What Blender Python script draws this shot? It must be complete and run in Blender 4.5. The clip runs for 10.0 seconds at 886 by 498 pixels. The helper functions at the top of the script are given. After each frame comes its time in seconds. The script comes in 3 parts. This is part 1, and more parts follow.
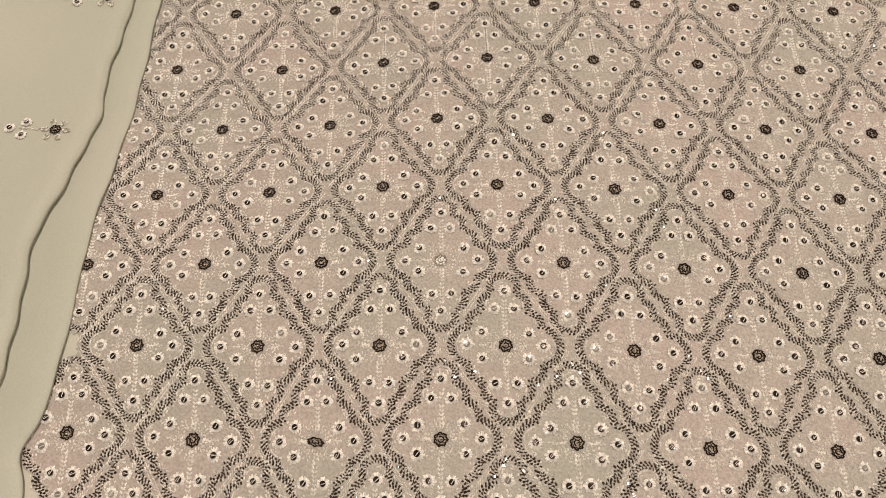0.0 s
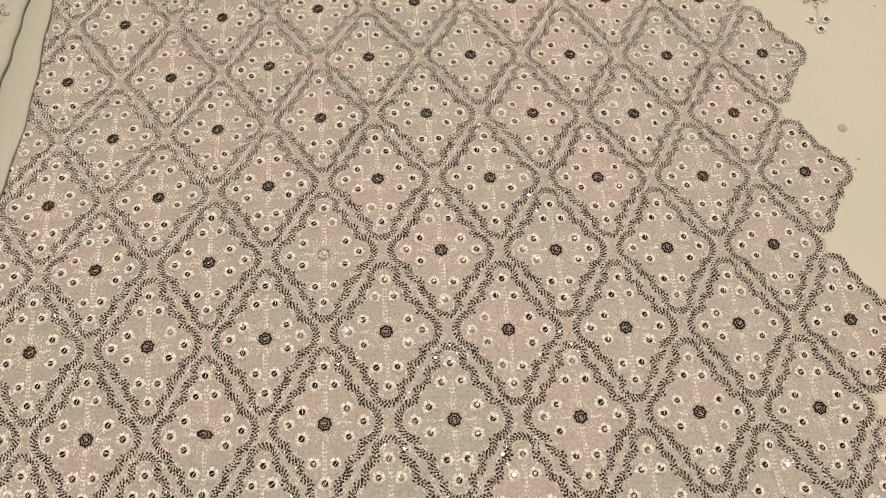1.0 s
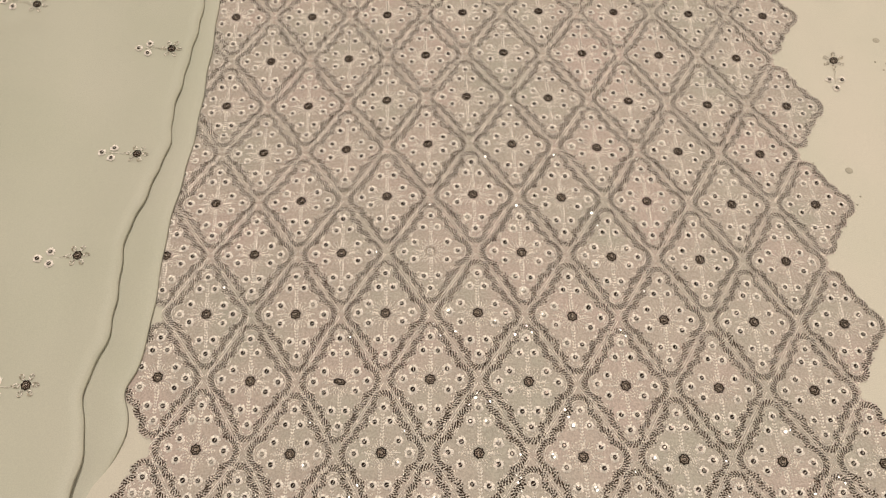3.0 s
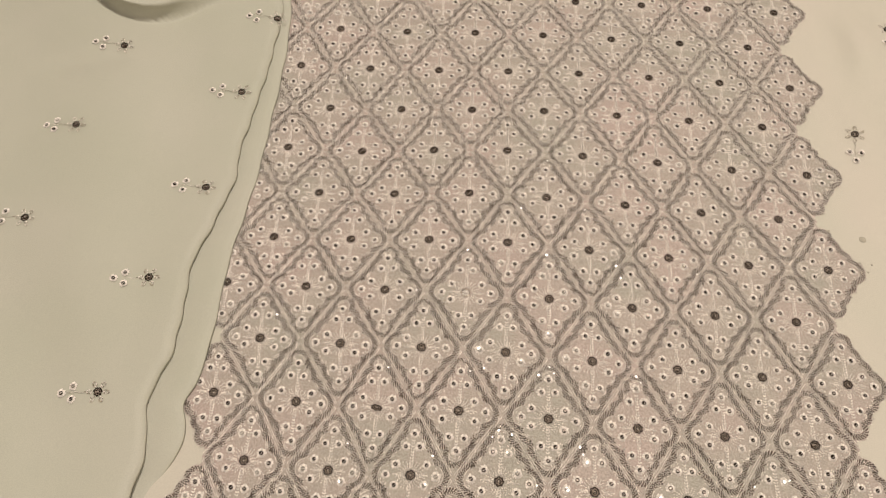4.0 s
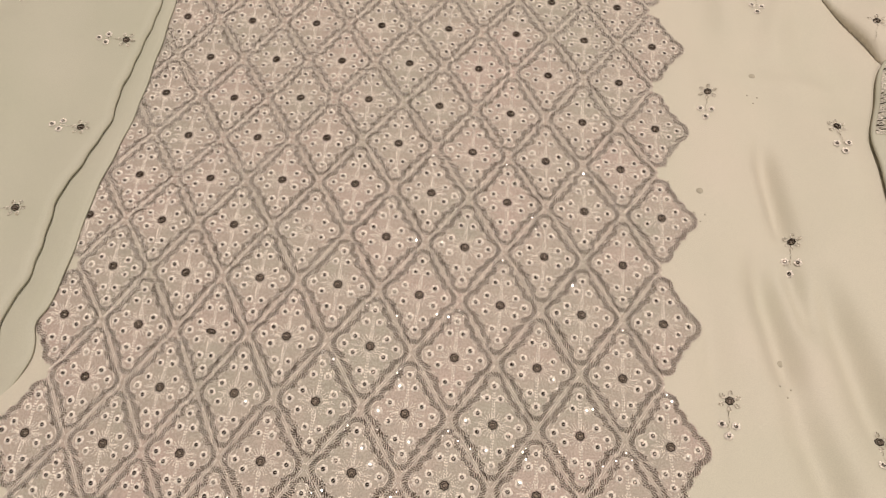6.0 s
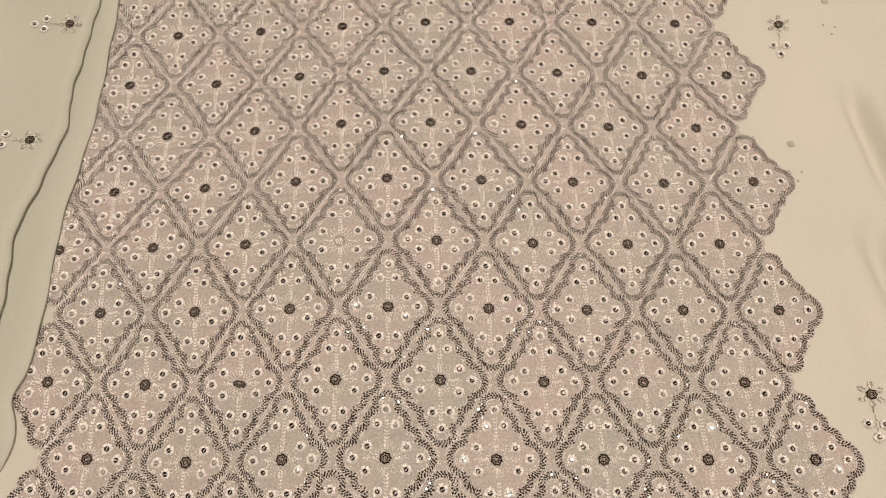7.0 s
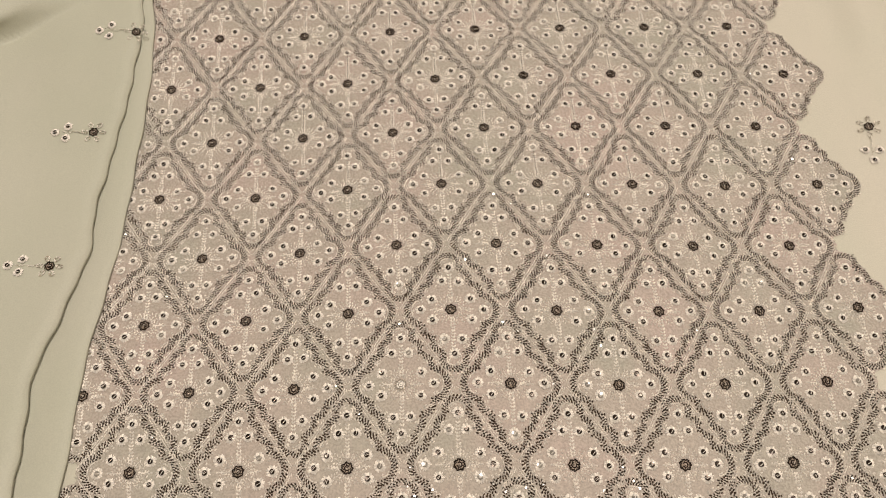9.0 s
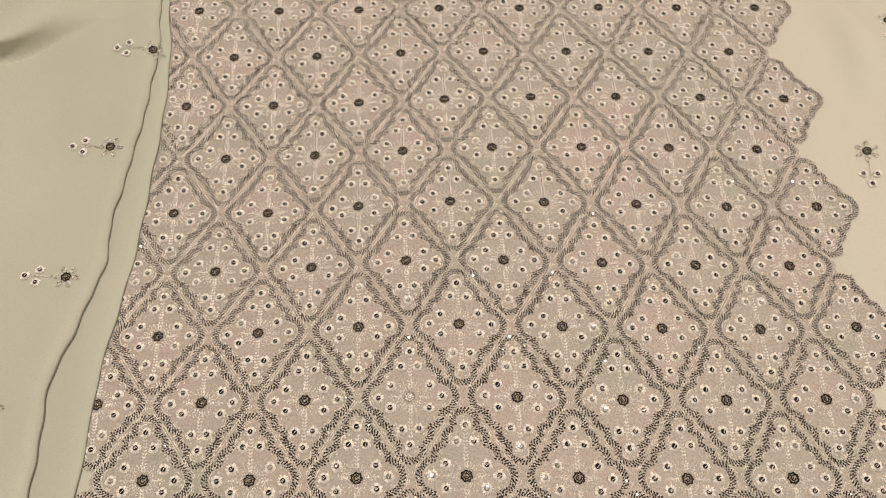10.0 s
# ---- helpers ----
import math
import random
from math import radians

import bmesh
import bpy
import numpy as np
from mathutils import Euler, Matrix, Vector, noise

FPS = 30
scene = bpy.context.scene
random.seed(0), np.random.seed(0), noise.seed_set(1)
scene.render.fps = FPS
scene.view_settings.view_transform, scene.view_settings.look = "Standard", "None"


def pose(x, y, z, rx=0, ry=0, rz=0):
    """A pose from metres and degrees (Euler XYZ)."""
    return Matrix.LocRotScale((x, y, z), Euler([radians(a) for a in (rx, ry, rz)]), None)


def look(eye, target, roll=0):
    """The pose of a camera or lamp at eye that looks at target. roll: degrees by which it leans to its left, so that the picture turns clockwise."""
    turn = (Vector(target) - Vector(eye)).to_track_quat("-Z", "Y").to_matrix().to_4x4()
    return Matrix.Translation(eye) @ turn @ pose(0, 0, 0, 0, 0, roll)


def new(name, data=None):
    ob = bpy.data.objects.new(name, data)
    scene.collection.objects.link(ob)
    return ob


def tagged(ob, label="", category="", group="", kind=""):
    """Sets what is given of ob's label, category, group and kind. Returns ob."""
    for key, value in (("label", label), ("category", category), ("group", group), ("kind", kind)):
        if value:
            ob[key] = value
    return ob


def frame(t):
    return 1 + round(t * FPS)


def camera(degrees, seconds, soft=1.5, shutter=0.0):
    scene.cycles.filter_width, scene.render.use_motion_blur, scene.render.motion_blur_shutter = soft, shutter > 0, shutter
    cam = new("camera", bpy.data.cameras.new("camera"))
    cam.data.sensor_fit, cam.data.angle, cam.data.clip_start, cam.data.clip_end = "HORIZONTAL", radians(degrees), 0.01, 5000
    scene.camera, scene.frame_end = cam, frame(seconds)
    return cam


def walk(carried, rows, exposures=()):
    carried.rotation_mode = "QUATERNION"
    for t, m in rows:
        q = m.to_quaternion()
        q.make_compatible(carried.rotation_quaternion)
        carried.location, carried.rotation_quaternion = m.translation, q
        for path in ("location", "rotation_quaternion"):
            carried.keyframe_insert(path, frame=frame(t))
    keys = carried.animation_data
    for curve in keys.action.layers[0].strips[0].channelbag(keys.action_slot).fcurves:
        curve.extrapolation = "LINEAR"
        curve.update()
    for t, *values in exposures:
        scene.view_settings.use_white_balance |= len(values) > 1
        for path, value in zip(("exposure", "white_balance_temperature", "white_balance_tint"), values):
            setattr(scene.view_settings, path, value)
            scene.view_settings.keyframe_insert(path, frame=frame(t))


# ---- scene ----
cam = camera(56.6, 10.0, soft=0.9)
# seconds, place in metres, turn in degrees
ROWS = [
    (0, 0.0509, -0.0824, 0.3073, 28.32, 0.10, 0.88),
    (0.5, 0.0760, -0.0878, 0.3119, 28.47, -0.37, -1.93),
    (1, 0.0858, -0.0921, 0.3206, 27.99, -0.64, -3.07),
    (1.5, 0.0846, -0.1015, 0.3679, 30.91, -2.05, -3.85),
    (2, 0.0824, -0.1122, 0.3790, 30.53, -0.39, -2.72),
    (2.5, 0.0807, -0.1270, 0.3846, 29.85, 0.15, -2.74),
    (3, 0.0575, -0.1433, 0.4075, 28.65, 0.15, 0.64),
    (3.2, 0.0481, -0.1466, 0.4208, 28.85, -0.49, 1.87),
    (4.3, 0.0743, -0.1586, 0.4533, 30.41, 1.18, 5.89),
    (4.5, 0.0938, -0.1635, 0.4503, 29.51, 1.23, 6.69),
    (5, 0.1538, -0.1789, 0.4609, 29.66, 1.39, 7.78),
    (5.2, 0.1717, -0.1854, 0.4660, 30.01, 1.05, 7.56),
    (6.3, 0.1735, -0.1755, 0.4425, 28.36, 1.43, 5.87),
    (6.5, 0.1466, -0.1501, 0.4251, 26.32, 1.57, 3.05),
    (7, 0.1015, -0.1155, 0.3897, 25.70, 0.36, -0.46),
    (7.5, 0.0869, -0.0934, 0.3665, 25.59, 0.10, -1.77),
    (8, 0.0785, -0.0731, 0.3680, 26.75, 0.24, -1.39),
    (8.5, 0.0727, -0.0621, 0.3651, 28.11, -0.15, -1.70),
    (9, 0.0667, -0.0526, 0.3679, 28.62, 0.40, -0.98),
    (9.5, 0.0604, -0.0553, 0.3707, 29.29, 0.19, -0.50),
    (10, 0.0610, -0.0582, 0.3758, 29.89, -0.10, -0.44),
]
# seconds, stops, white balance in kelvin and tint: the picture warms in the middle of the clip
TINTS = [(t, 0, 6500, k) for t, k in ((0, 12), (1.0, 11), (2.0, 10), (3.2, 11), (4.3, 13), (5.2, 14), (6.5, 14), (7.2, 12), (8, 10), (10, 10.5))]
walk(cam, [(t, pose(*r)) for t, *r in ROWS], TINTS)

# ---- world and lamps: a warm lamp high over the far side of the bed, and an added fill ----
world = bpy.data.worlds.new("room_air")
scene.world = world
world.use_nodes = True
world.node_tree.nodes["Background"].inputs[0].default_value = (1.0, 0.9, 0.75, 1)
world.node_tree.nodes["Background"].inputs[1].default_value = 0.05


def area_lamp(name, eye, target, size, watts, colour):
    data = bpy.data.lights.new(name, "AREA")
    data.shape, data.size, data.energy, data.color = "DISK", size, watts, colour
    ob = new(name, data)
    ob.matrix_world = look(eye, target)
    return ob


area_lamp("ceiling_lamp", (0.34, 0.30, 2.35), (0.1, 0.1, 0.0), 0.22, 38.0, (1.0, 0.92, 0.845))
# unseen soft fill, added to brighten the right and near side
area_lamp("fill_light", (0.95, -0.90, 2.35), (0.1, 0.1, 0.0), 0.90, 15.5, (1.0, 0.92, 0.86))


# ---- materials ----
def material(name, colour, rough=0.8, metal=0.0, second=None, scale=30.0, fine=900.0, bump=0.15, depth=0.0004, sheen=0.0, each=0.0, gloss=0.5, grain=(0.86, 1.12)):
    m = bpy.data.materials.new(name)
    m.use_nodes = True
    nt = m.node_tree
    n, l = nt.nodes, nt.links
    b = n["Principled BSDF"]
    b.inputs["Roughness"].default_value = rough
    b.inputs["Metallic"].default_value = metal
    b.inputs["Sheen Weight"].default_value = sheen
    b.inputs["Specular IOR Level"].default_value = gloss
    b.inputs["Sheen Roughness"].default_value = 0.5
    co = n.new("ShaderNodeTexCoord")
    big = n.new("ShaderNodeTexNoise")
    big.inputs["Scale"].default_value = scale
    big.inputs["Detail"].default_value = 3
    l.new(co.outputs["Object"], big.inputs["Vector"])
    mix = n.new("ShaderNodeMix")
    mix.data_type = "RGBA"
    mix.inputs["A"].default_value = (*colour, 1)
    mix.inputs["B"].default_value = (*(second or [0.88 * c for c in colour]), 1)
    ramp = n.new("ShaderNodeMapRange")
    ramp.inputs["From Min"].default_value, ramp.inputs["From Max"].default_value = 0.35, 0.65
    l.new(big.outputs["Fac"], ramp.inputs["Value"])
    l.new(ramp.outputs["Result"], mix.inputs["Factor"])
    small = n.new("ShaderNodeTexNoise")
    small.inputs["Scale"].default_value = fine
    small.inputs["Detail"].default_value = 2
    l.new(co.outputs["Object"], small.inputs["Vector"])
    hsv = n.new("ShaderNodeHueSaturation")
    val = n.new("ShaderNodeMapRange")
    val.inputs["From Min"].default_value, val.inputs["From Max"].default_value = 0.3, 0.7
    val.inputs["To Min"].default_value, val.inputs["To Max"].default_value = grain
    l.new(small.outputs["Fac"], val.inputs["Value"])
    l.new(mix.outputs["Result"], hsv.inputs["Color"])
    out = val.outputs["Result"]
    if each:
        geo = n.new("ShaderNodeNewGeometry")
        rnd = n.new("ShaderNodeMapRange")
        rnd.inputs["To Min"].default_value, rnd.inputs["To Max"].default_value = 1 - each, 1 + each
        l.new(geo.outputs["Random Per Island"], rnd.inputs["Value"])
        mul = n.new("ShaderNodeMath")
        mul.operation = "MULTIPLY"
        l.new(out, mul.inputs[0])
        l.new(rnd.outputs["Result"], mul.inputs[1])
        out = mul.outputs[0]
    l.new(out, hsv.inputs["Value"])
    l.new(hsv.outputs["Color"], b.inputs["Base Color"])
    if bump:
        bm = n.new("ShaderNodeBump")
        bm.inputs["Strength"].default_value, bm.inputs["Distance"].default_value = bump, depth
        l.new(small.outputs["Fac"], bm.inputs["Height"])
        l.new(bm.outputs["Normal"], b.inputs["Normal"])
    return m


M_CLOTH = material("cream_georgette", (0.600, 0.549, 0.449), 0.62, gloss=0.25, second=(0.562, 0.533, 0.426), scale=9, fine=1400, bump=0.25, sheen=0.15, grain=(0.95, 1.04))
M_UPPER = material("sage_cream_georgette", (0.502, 0.484, 0.388), 0.6, gloss=0.25, second=(0.474, 0.466, 0.364), scale=11, fine=1400, bump=0.25, sheen=0.15, grain=(0.95, 1.04))
M_PANEL = material("pinkish_net_ground", (0.474, 0.384, 0.328), 0.75, gloss=0.3, second=(0.408, 0.374, 0.306), scale=16, fine=1000, bump=0.6, grain=(0.80, 1.16))
M_DARK = material("dark_chain_stitch", (0.035, 0.023, 0.015), 0.7, gloss=0.08, second=(0.066, 0.044, 0.029), scale=200, fine=2500, each=0.5)
M_PALE = material("pale_thread", (0.87, 0.81, 0.73), 0.55, gloss=0.3, second=(0.78, 0.72, 0.64), scale=200, fine=2500, each=0.25)
M_SEQUIN = material("grey_brown_sequin", (0.085, 0.060, 0.044), 0.22, metal=0.6, gloss=0.4, second=(0.04, 0.028, 0.02), scale=300, fine=900, bump=0.2, depth=0.0003, each=0.5)
M_ROSE = material("dark_brown_rosette", (0.018, 0.011, 0.008), 0.6, gloss=0.12, second=(0.035, 0.022, 0.014), scale=400, fine=2500, bump=0.5)
M_TAN = material("brown_thread", (0.40, 0.32, 0.25), 0.7, gloss=0.15, second=(0.30, 0.24, 0.18), scale=300, fine=2500)
M_GLINT = material("clear_silver_sequin", (0.80, 0.76, 0.70), 0.16, metal=0.85, scale=300, fine=700, bump=0.15, depth=0.0003, each=0.2)
M_FAINT = material("show_through_stitch", (0.43, 0.39, 0.30), 0.7, scale=200, fine=1500)
M_SPRIG = material("tan_sprig_thread", (0.36, 0.31, 0.235), 0.6, gloss=0.2, second=(0.44, 0.39, 0.30), scale=300, fine=2500, each=0.4)
M_WALL = material("warm_white_wall", (0.74, 0.71, 0.65), 0.9, scale=3, fine=80)
M_FLOOR = material("floor_tile", (0.4, 0.33, 0.26), 0.5, scale=3, fine=60)
M_BED = material("bed_sheet", (0.5, 0.45, 0.38), 0.9, scale=6, fine=500)


# ---- mesh helpers ----
def mesh_of(name, verts, faces, mats, slots=None, smooth=False):
    """faces: list of index arrays, each of faces with the same number of corners."""
    verts = np.asarray(verts, np.float32)
    me = bpy.data.meshes.new(name)
    me.vertices.add(len(verts))
    me.vertices.foreach_set("co", verts.ravel())
    loops = np.concatenate([np.asarray(f, np.int32).ravel() for f in faces])
    sizes = np.concatenate([np.full(len(f), np.asarray(f).shape[1], np.int32) for f in faces])
    me.loops.add(len(loops))
    me.loops.foreach_set("vertex_index", loops)
    me.polygons.add(len(sizes))
    me.polygons.foreach_set("loop_start", np.concatenate([[0], np.cumsum(sizes)[:-1]]).astype(np.int32))
    if slots is not None:
        me.polygons.foreach_set("material_index", np.asarray(slots, np.int32))
    me.polygons.foreach_set("use_smooth", np.full(len(sizes), smooth))
    for m in mats:
        me.materials.append(m)
    me.update(calc_edges=True)
    me.validate()
    return me


def part(name, me, parent, label=""):
    ob = new(name, me)
    ob.parent = parent
    return tagged(ob, label) if label else ob


def sheet(name, P, mats, thick=0.0006):
    """A closed cloth sheet from a grid of places P[i, j]."""
    a, b = P.shape[:2]
    top = P.reshape(-1, 3)
    low = top - (0, 0, thick)
    idx = np.arange(a * b).reshape(a, b)
    q = np.stack([idx[:-1, :-1], idx[1:, :-1], idx[1:, 1:], idx[:-1, 1:]], -1).reshape(-1, 4)
    rim = np.concatenate([idx[:, 0][::-1], idx[0, 1:], idx[1:, -1], idx[-1, 1:-1][::-1]])
    nxt = np.roll(rim, -1)
    o = a * b
    side = np.stack([rim, nxt, nxt + o, rim + o], -1)
    me = mesh_of(name, np.concatenate([top, low]), [np.concatenate([q, q[:, ::-1] + o, side])], mats, smooth=True)
    bm = bmesh.new()
    bm.from_mesh(me)
    bmesh.ops.recalc_face_normals(bm, faces=bm.faces)
    bm.to_mesh(me)
    bm.free()
    return me


def box(name, x0, x1, y0, y1, z0, z1, mat, bevel=0.0):
    bm = bmesh.new()
    bmesh.ops.create_cube(bm, size=1)
    bmesh.ops.scale(bm, vec=(x1 - x0, y1 - y0, z1 - z0), verts=bm.verts)
    bmesh.ops.translate(bm, vec=((x0 + x1) / 2, (y0 + y1) / 2, (z0 + z1) / 2), verts=bm.verts)
    if bevel:
        bmesh.ops.bevel(bm, geom=bm.edges[:], offset=bevel, segments=4, affect="EDGES", profile=0.6)
    me = bpy.data.meshes.new(name)
    bm.to_mesh(me)
    bm.free()
    me.materials.append(mat)
    return me


# ---- the cloth's drape ----
PITCH, ROW, SKEW = 0.05, 0.03697, -0.001424      # motifs across, rows, and the drift of a row sideways
BUMP_BY = np.array([  # millimetres sideways, along and up
    [3.0, 5.2, -12.5], [-1.2, -1.8, 1.5], [-3.7, -0.3, 2.4], [2.0, 0.9, -5.7], [-1.8, -2.2, -0.5],
    [4.2, -1.0, 4.7], [-0.7, -2.1, 5.2], [1.4, 3.3, 1.8], [-0.7, -3.7, 4.0], [0.6, 4.1, -7.1],
    [-5.0, 2.4, -11.6], [2.0, -0.4, -2.8], [-0.8, 0.6, 5.5], [-0.5, -3.2, 0.7], [0.7, 1.5, -2.2],
    [-0.6, -0.1, 1.6], [0.2, -2.0, 0.9], [-0.4, 0.2, -0.2], [1.0, 2.5, -1.4], [0.3, 0.7, -1.3]]) / 1000
PULL_BY = np.array([  # small pulls of the cloth, millimetres sideways and along
    [-1.3, -0.5], [0.1, -0.8], [-1.5, 0.2], [0.6, -0.5], [0.2, 0.6], [1.2, -0.4],
    [1.9, 1], [2.6, -1.4], [-0.5, 0.3], [0.2, -0.5], [-1.5, -0.1], [-0.9, -0.8],
    [-1.5, 0.1], [-0.6, -0.1], [-0.3, -0.2], [0, -0.7], [-0.1, 0.4], [-0.5, -0.5],
    [-0.2, -1.7], [-0, -0.8], [-0.1, 0.2], [0.6, -0.4], [0.7, 0.4], [1.2, 1.1],
    [-0.5, 0.7], [1.2, -1.2], [-0.8, 0.7], [0.2, -0.9], [-1.1, -1.6], [-0.7, -1.4],
    [-0, 0.2], [0.6, -0], [-0.1, -1], [-0, -0.1], [0.3, 1.1], [-0, -0.1],
    [-0.4, -0.3], [0, -1], [0.2, 0.3], [0.5, -1.1], [0.3, -1], [0.1, -0.4]]) / 1000


def bumps(x, y, across, along, sigma, by):
    """The sum of round bumps on an even grid of places."""
    wx = np.exp(-(x[..., None] - np.linspace(-0.10, 0.28, across)) ** 2 / (2 * sigma ** 2))
    wy = np.exp(-(y[..., None] - np.linspace(-0.07, 0.30, along)) ** 2 / (2 * sigma ** 2))
    return np.einsum("...ik,...i->...k", np.einsum("...j,ijk->...ik", wx, by.reshape(along, across, -1)), wy)


def drape(x, y):
    x, y = np.broadcast_arrays(np.asarray(x, float), np.asarray(y, float))
    out = bumps(x, y, 5, 4, 0.085, BUMP_BY)
    out[..., :2] += bumps(x, y, 6, 7, 0.032, PULL_BY)
    return out


def smooth(a, b, v):
    t = np.clip((v - a) / (b - a), 0, 1)
    return t * t * (3 - 2 * t)


def crease(x, y, x0, y0, x1, y1, height, width):
    """A soft ridge (or, with a negative height, a valley) along a line, fading at its ends."""
    dx, dy = x1 - x0, y1 - y0
    ll = math.hypot(dx, dy)
    s = ((x - x0) * dx + (y - y0) * dy) / ll
    d = ((x - x0) * dy - (y - y0) * dx) / ll
    fade = smooth(-0.35 * ll, 0.25 * ll, s) * (1 - smooth(0.75 * ll, 1.35 * ll, s))
    return height * fade * np.exp(-(d / width) ** 2)


def base_z(x, y):
    """Height of the dress cloth."""
    x, y = np.asarray(x, float), np.asarray(y, float)
    z = drape(x, y)[..., 2]
    w = smooth(0.285, 0.32, x)
    f = (crease(x, y, 0.333, 0.078, 0.348, 0.005, -0.0119, 0.0093) + crease(x, y, 0.350, -0.010, 0.366, -0.060, -0.0112, 0.0120)
         + crease(x, y, 0.341, 0.172, 0.350, 0.112, -0.0099, 0.0071) + crease(x, y, 0.353, 0.084, 0.362, 0.046, -0.0073, 0.0060)
         + crease(x, y, 0.374, 0.070, 0.396, -0.020, -0.0132, 0.0115) + crease(x, y, 0.297, 0.035, 0.300, -0.045, -0.0059, 0.0098)
         + crease(x, y, 0.366, 0.335, 0.352, 0.27, 0.0052, 0.0112) + crease(x, y, 0.330, 0.236, 0.395, 0.228, 0.0023, 0.0084)
         + crease(x, y, 0.312, 0.330, 0.326, 0.250, 0.0040, 0.0154) + crease(x, y, 0.400, 0.20, 0.404, 0.10, 0.0046, 0.0196)
         + 0.0016 * np.sin(x * 95 + y * 25 + 1.5 * np.sin(y * 22)) + 0.0007 * np.sin(x * 120 + 2 * np.sin(y * 31)) + 0.0006 * np.sin(y * 74 + x * 50))
    # the raised fold beyond the right-hand sprigs
    ax, ay, bx, by = 0.388, 0.335, 0.430, 0.258
    ll = math.hypot(bx - ax, by - ay)
    d = ((x - ax) * -(by - ay) + (y - ay) * (bx - ax)) / ll
    f = f + 0.017 * np.sqrt(1 - (1 - np.clip(d / 0.015, 0, 1)) ** 2) * smooth(0.245, 0.275, y) * (0.35 + 0.65 * smooth(0.34, 0.27, y))
    return z + w * f


def dress_shift(x, y):
    """The far fold of the dress rolls over towards the panel."""
    ax, ay, bx, by = 0.388, 0.335, 0.430, 0.258
    ll = math.hypot(bx - ax, by - ay)
    nx, ny = -(by - ay) / ll, (bx - ax) / ll
    d = (x - ax) * nx + (y - ay) * ny
    k = -0.007 * smooth(-0.003, 0.003, d) * (1 - smooth(0.003, 0.03, d)) * smooth(0.245, 0.265, y) * smooth(0.345, 0.325, y) * smooth(0.37, 0.385, x)
    return k * nx, k * ny


def on_panel(r, c, a, b, h):
    """World places of points a across and b along (metres) from motif (r, c), h above the cloth."""
    x, y = PITCH * c + SKEW * r + a + SKEW * b / ROW, ROW * r + b
    d = drape(x, y)
    return np.stack([x + d[..., 0], y + d[..., 1], base_z(x + d[..., 0], y + d[..., 1]) + h], -1)


# ---- the room and the bed ----
bed = tagged(new("bed"), "low bed with a plain beige fitted sheet", "bed")
part("mattress", box("mattress", -0.8, 1.0, -0.75, 1.15, -0.24, -0.026, M_BED, 0.03), bed)
part("bed_base", box("bed_base", -0.78, 0.98, -0.73, 1.13, -0.55, -0.242, M_FLOOR, 0.01), bed)
tagged(new("floor", box("floor", -2.1, 2.1, -2.1, 2.1, -0.65, -0.55, M_FLOOR)), "plain tiled floor under the bed", "floor", kind="structure")
tagged(new("ceiling", box("ceiling", -2.1, 2.1, -2.1, 2.1, 2.5, 2.6, M_WALL)), "plain warm white ceiling", "ceiling", kind="structure")
for nm, (x0, x1, y0, y1) in {"wall_north": (-2.1, 2.1, 2.0, 2.1), "wall_south": (-2.1, 2.1, -2.1, -2.0), "wall_west": (-2.1, -2.0, -2.0, 2.0), "wall_east": (2.0, 2.1, -2.0, 2.0)}.items():
    tagged(new(nm, box(nm, x0, x1, y0, y1, -0.55, 2.5, M_WALL)), "plain warm white wall", "wall", kind="structure")

# ---- the dress: cloth and embroidered panel ----
dress = tagged(new("dress"), "cream dress cloth with an embroidered diamond panel, spread on a bed", "dress")
gx, gy = np.meshgrid(np.arange(-0.42, 0.62, 0.0025), np.arange(-0.34, 0.62, 0.0025), indexing="ij")
hx, hy = dress_shift(gx, gy)
part("cloth", sheet("cloth", np.stack([gx + hx, gy + hy, base_z(gx, gy)], -1), [M_CLOTH], 0.0008), dress, "plain cream georgette cloth")

# the cloud-shaped outline of a motif, one quarter of it, in millimetres
QUARTER = [(21.0, 0), (20.6, 2.3), (19.4, 4.7), (17.3, 6.5), (15.2, 7.2), (14.05, 8.0), (14.1, 9.4), (13.9, 10.9), (12.6, 12.7), (10.7, 13.5),
           (9.25, 14.4), (9.2, 16.0), (9.3, 17.7), (8.2, 19.8), (6.4, 20.9), (5.15, 22.0), (5.2, 23.6), (5.5, 25.4), (4.9, 27.3), (2.8, 29.0), (0, 29.6)]


def closed_curve(step):
    """The whole outline at even steps: places, tangents (metres)."""
    q = np.array(QUARTER)
    full = np.concatenate([q, (q * (-1, 1))[::-1][1:], (q * (-1, -1))[1:], (q * (1, -1))[::-1][1:-1]]) * 0.00102
    n = len(full)
    dense = []
    for i in range(n):
        p0, p1, p2, p3 = full[i - 1], full[i], full[(i + 1) % n], full[(i + 2) % n]
        t = np.linspace(0, 1, 12, endpoint=False)[:, None]
        dense.append(0.5 * (2 * p1 + (p2 - p0) * t + (2 * p0 - 5 * p1 + 4 * p2 - p3) * t ** 2 + (3 * p1 - p0 - 3 * p2 + p3) * t ** 3))
    dense = np.concatenate(dense)
    seg = np.linalg.norm(np.roll(dense, -1, 0) - dense, axis=1)
    s = np.concatenate([[0], np.cumsum(seg)])
    k = int(s[-1] / step)
    at = np.arange(k) * s[-1] / k
    loop = np.concatenate([dense, dense[:1]])
    P = np.stack([np.interp(at, s, loop[:, j]) for j in (0, 1)], -1)
    T = np.roll(P, -1, 0) - np.roll(P, 1, 0)
    return P, T / np.linalg.norm(T, axis=1)[:, None]


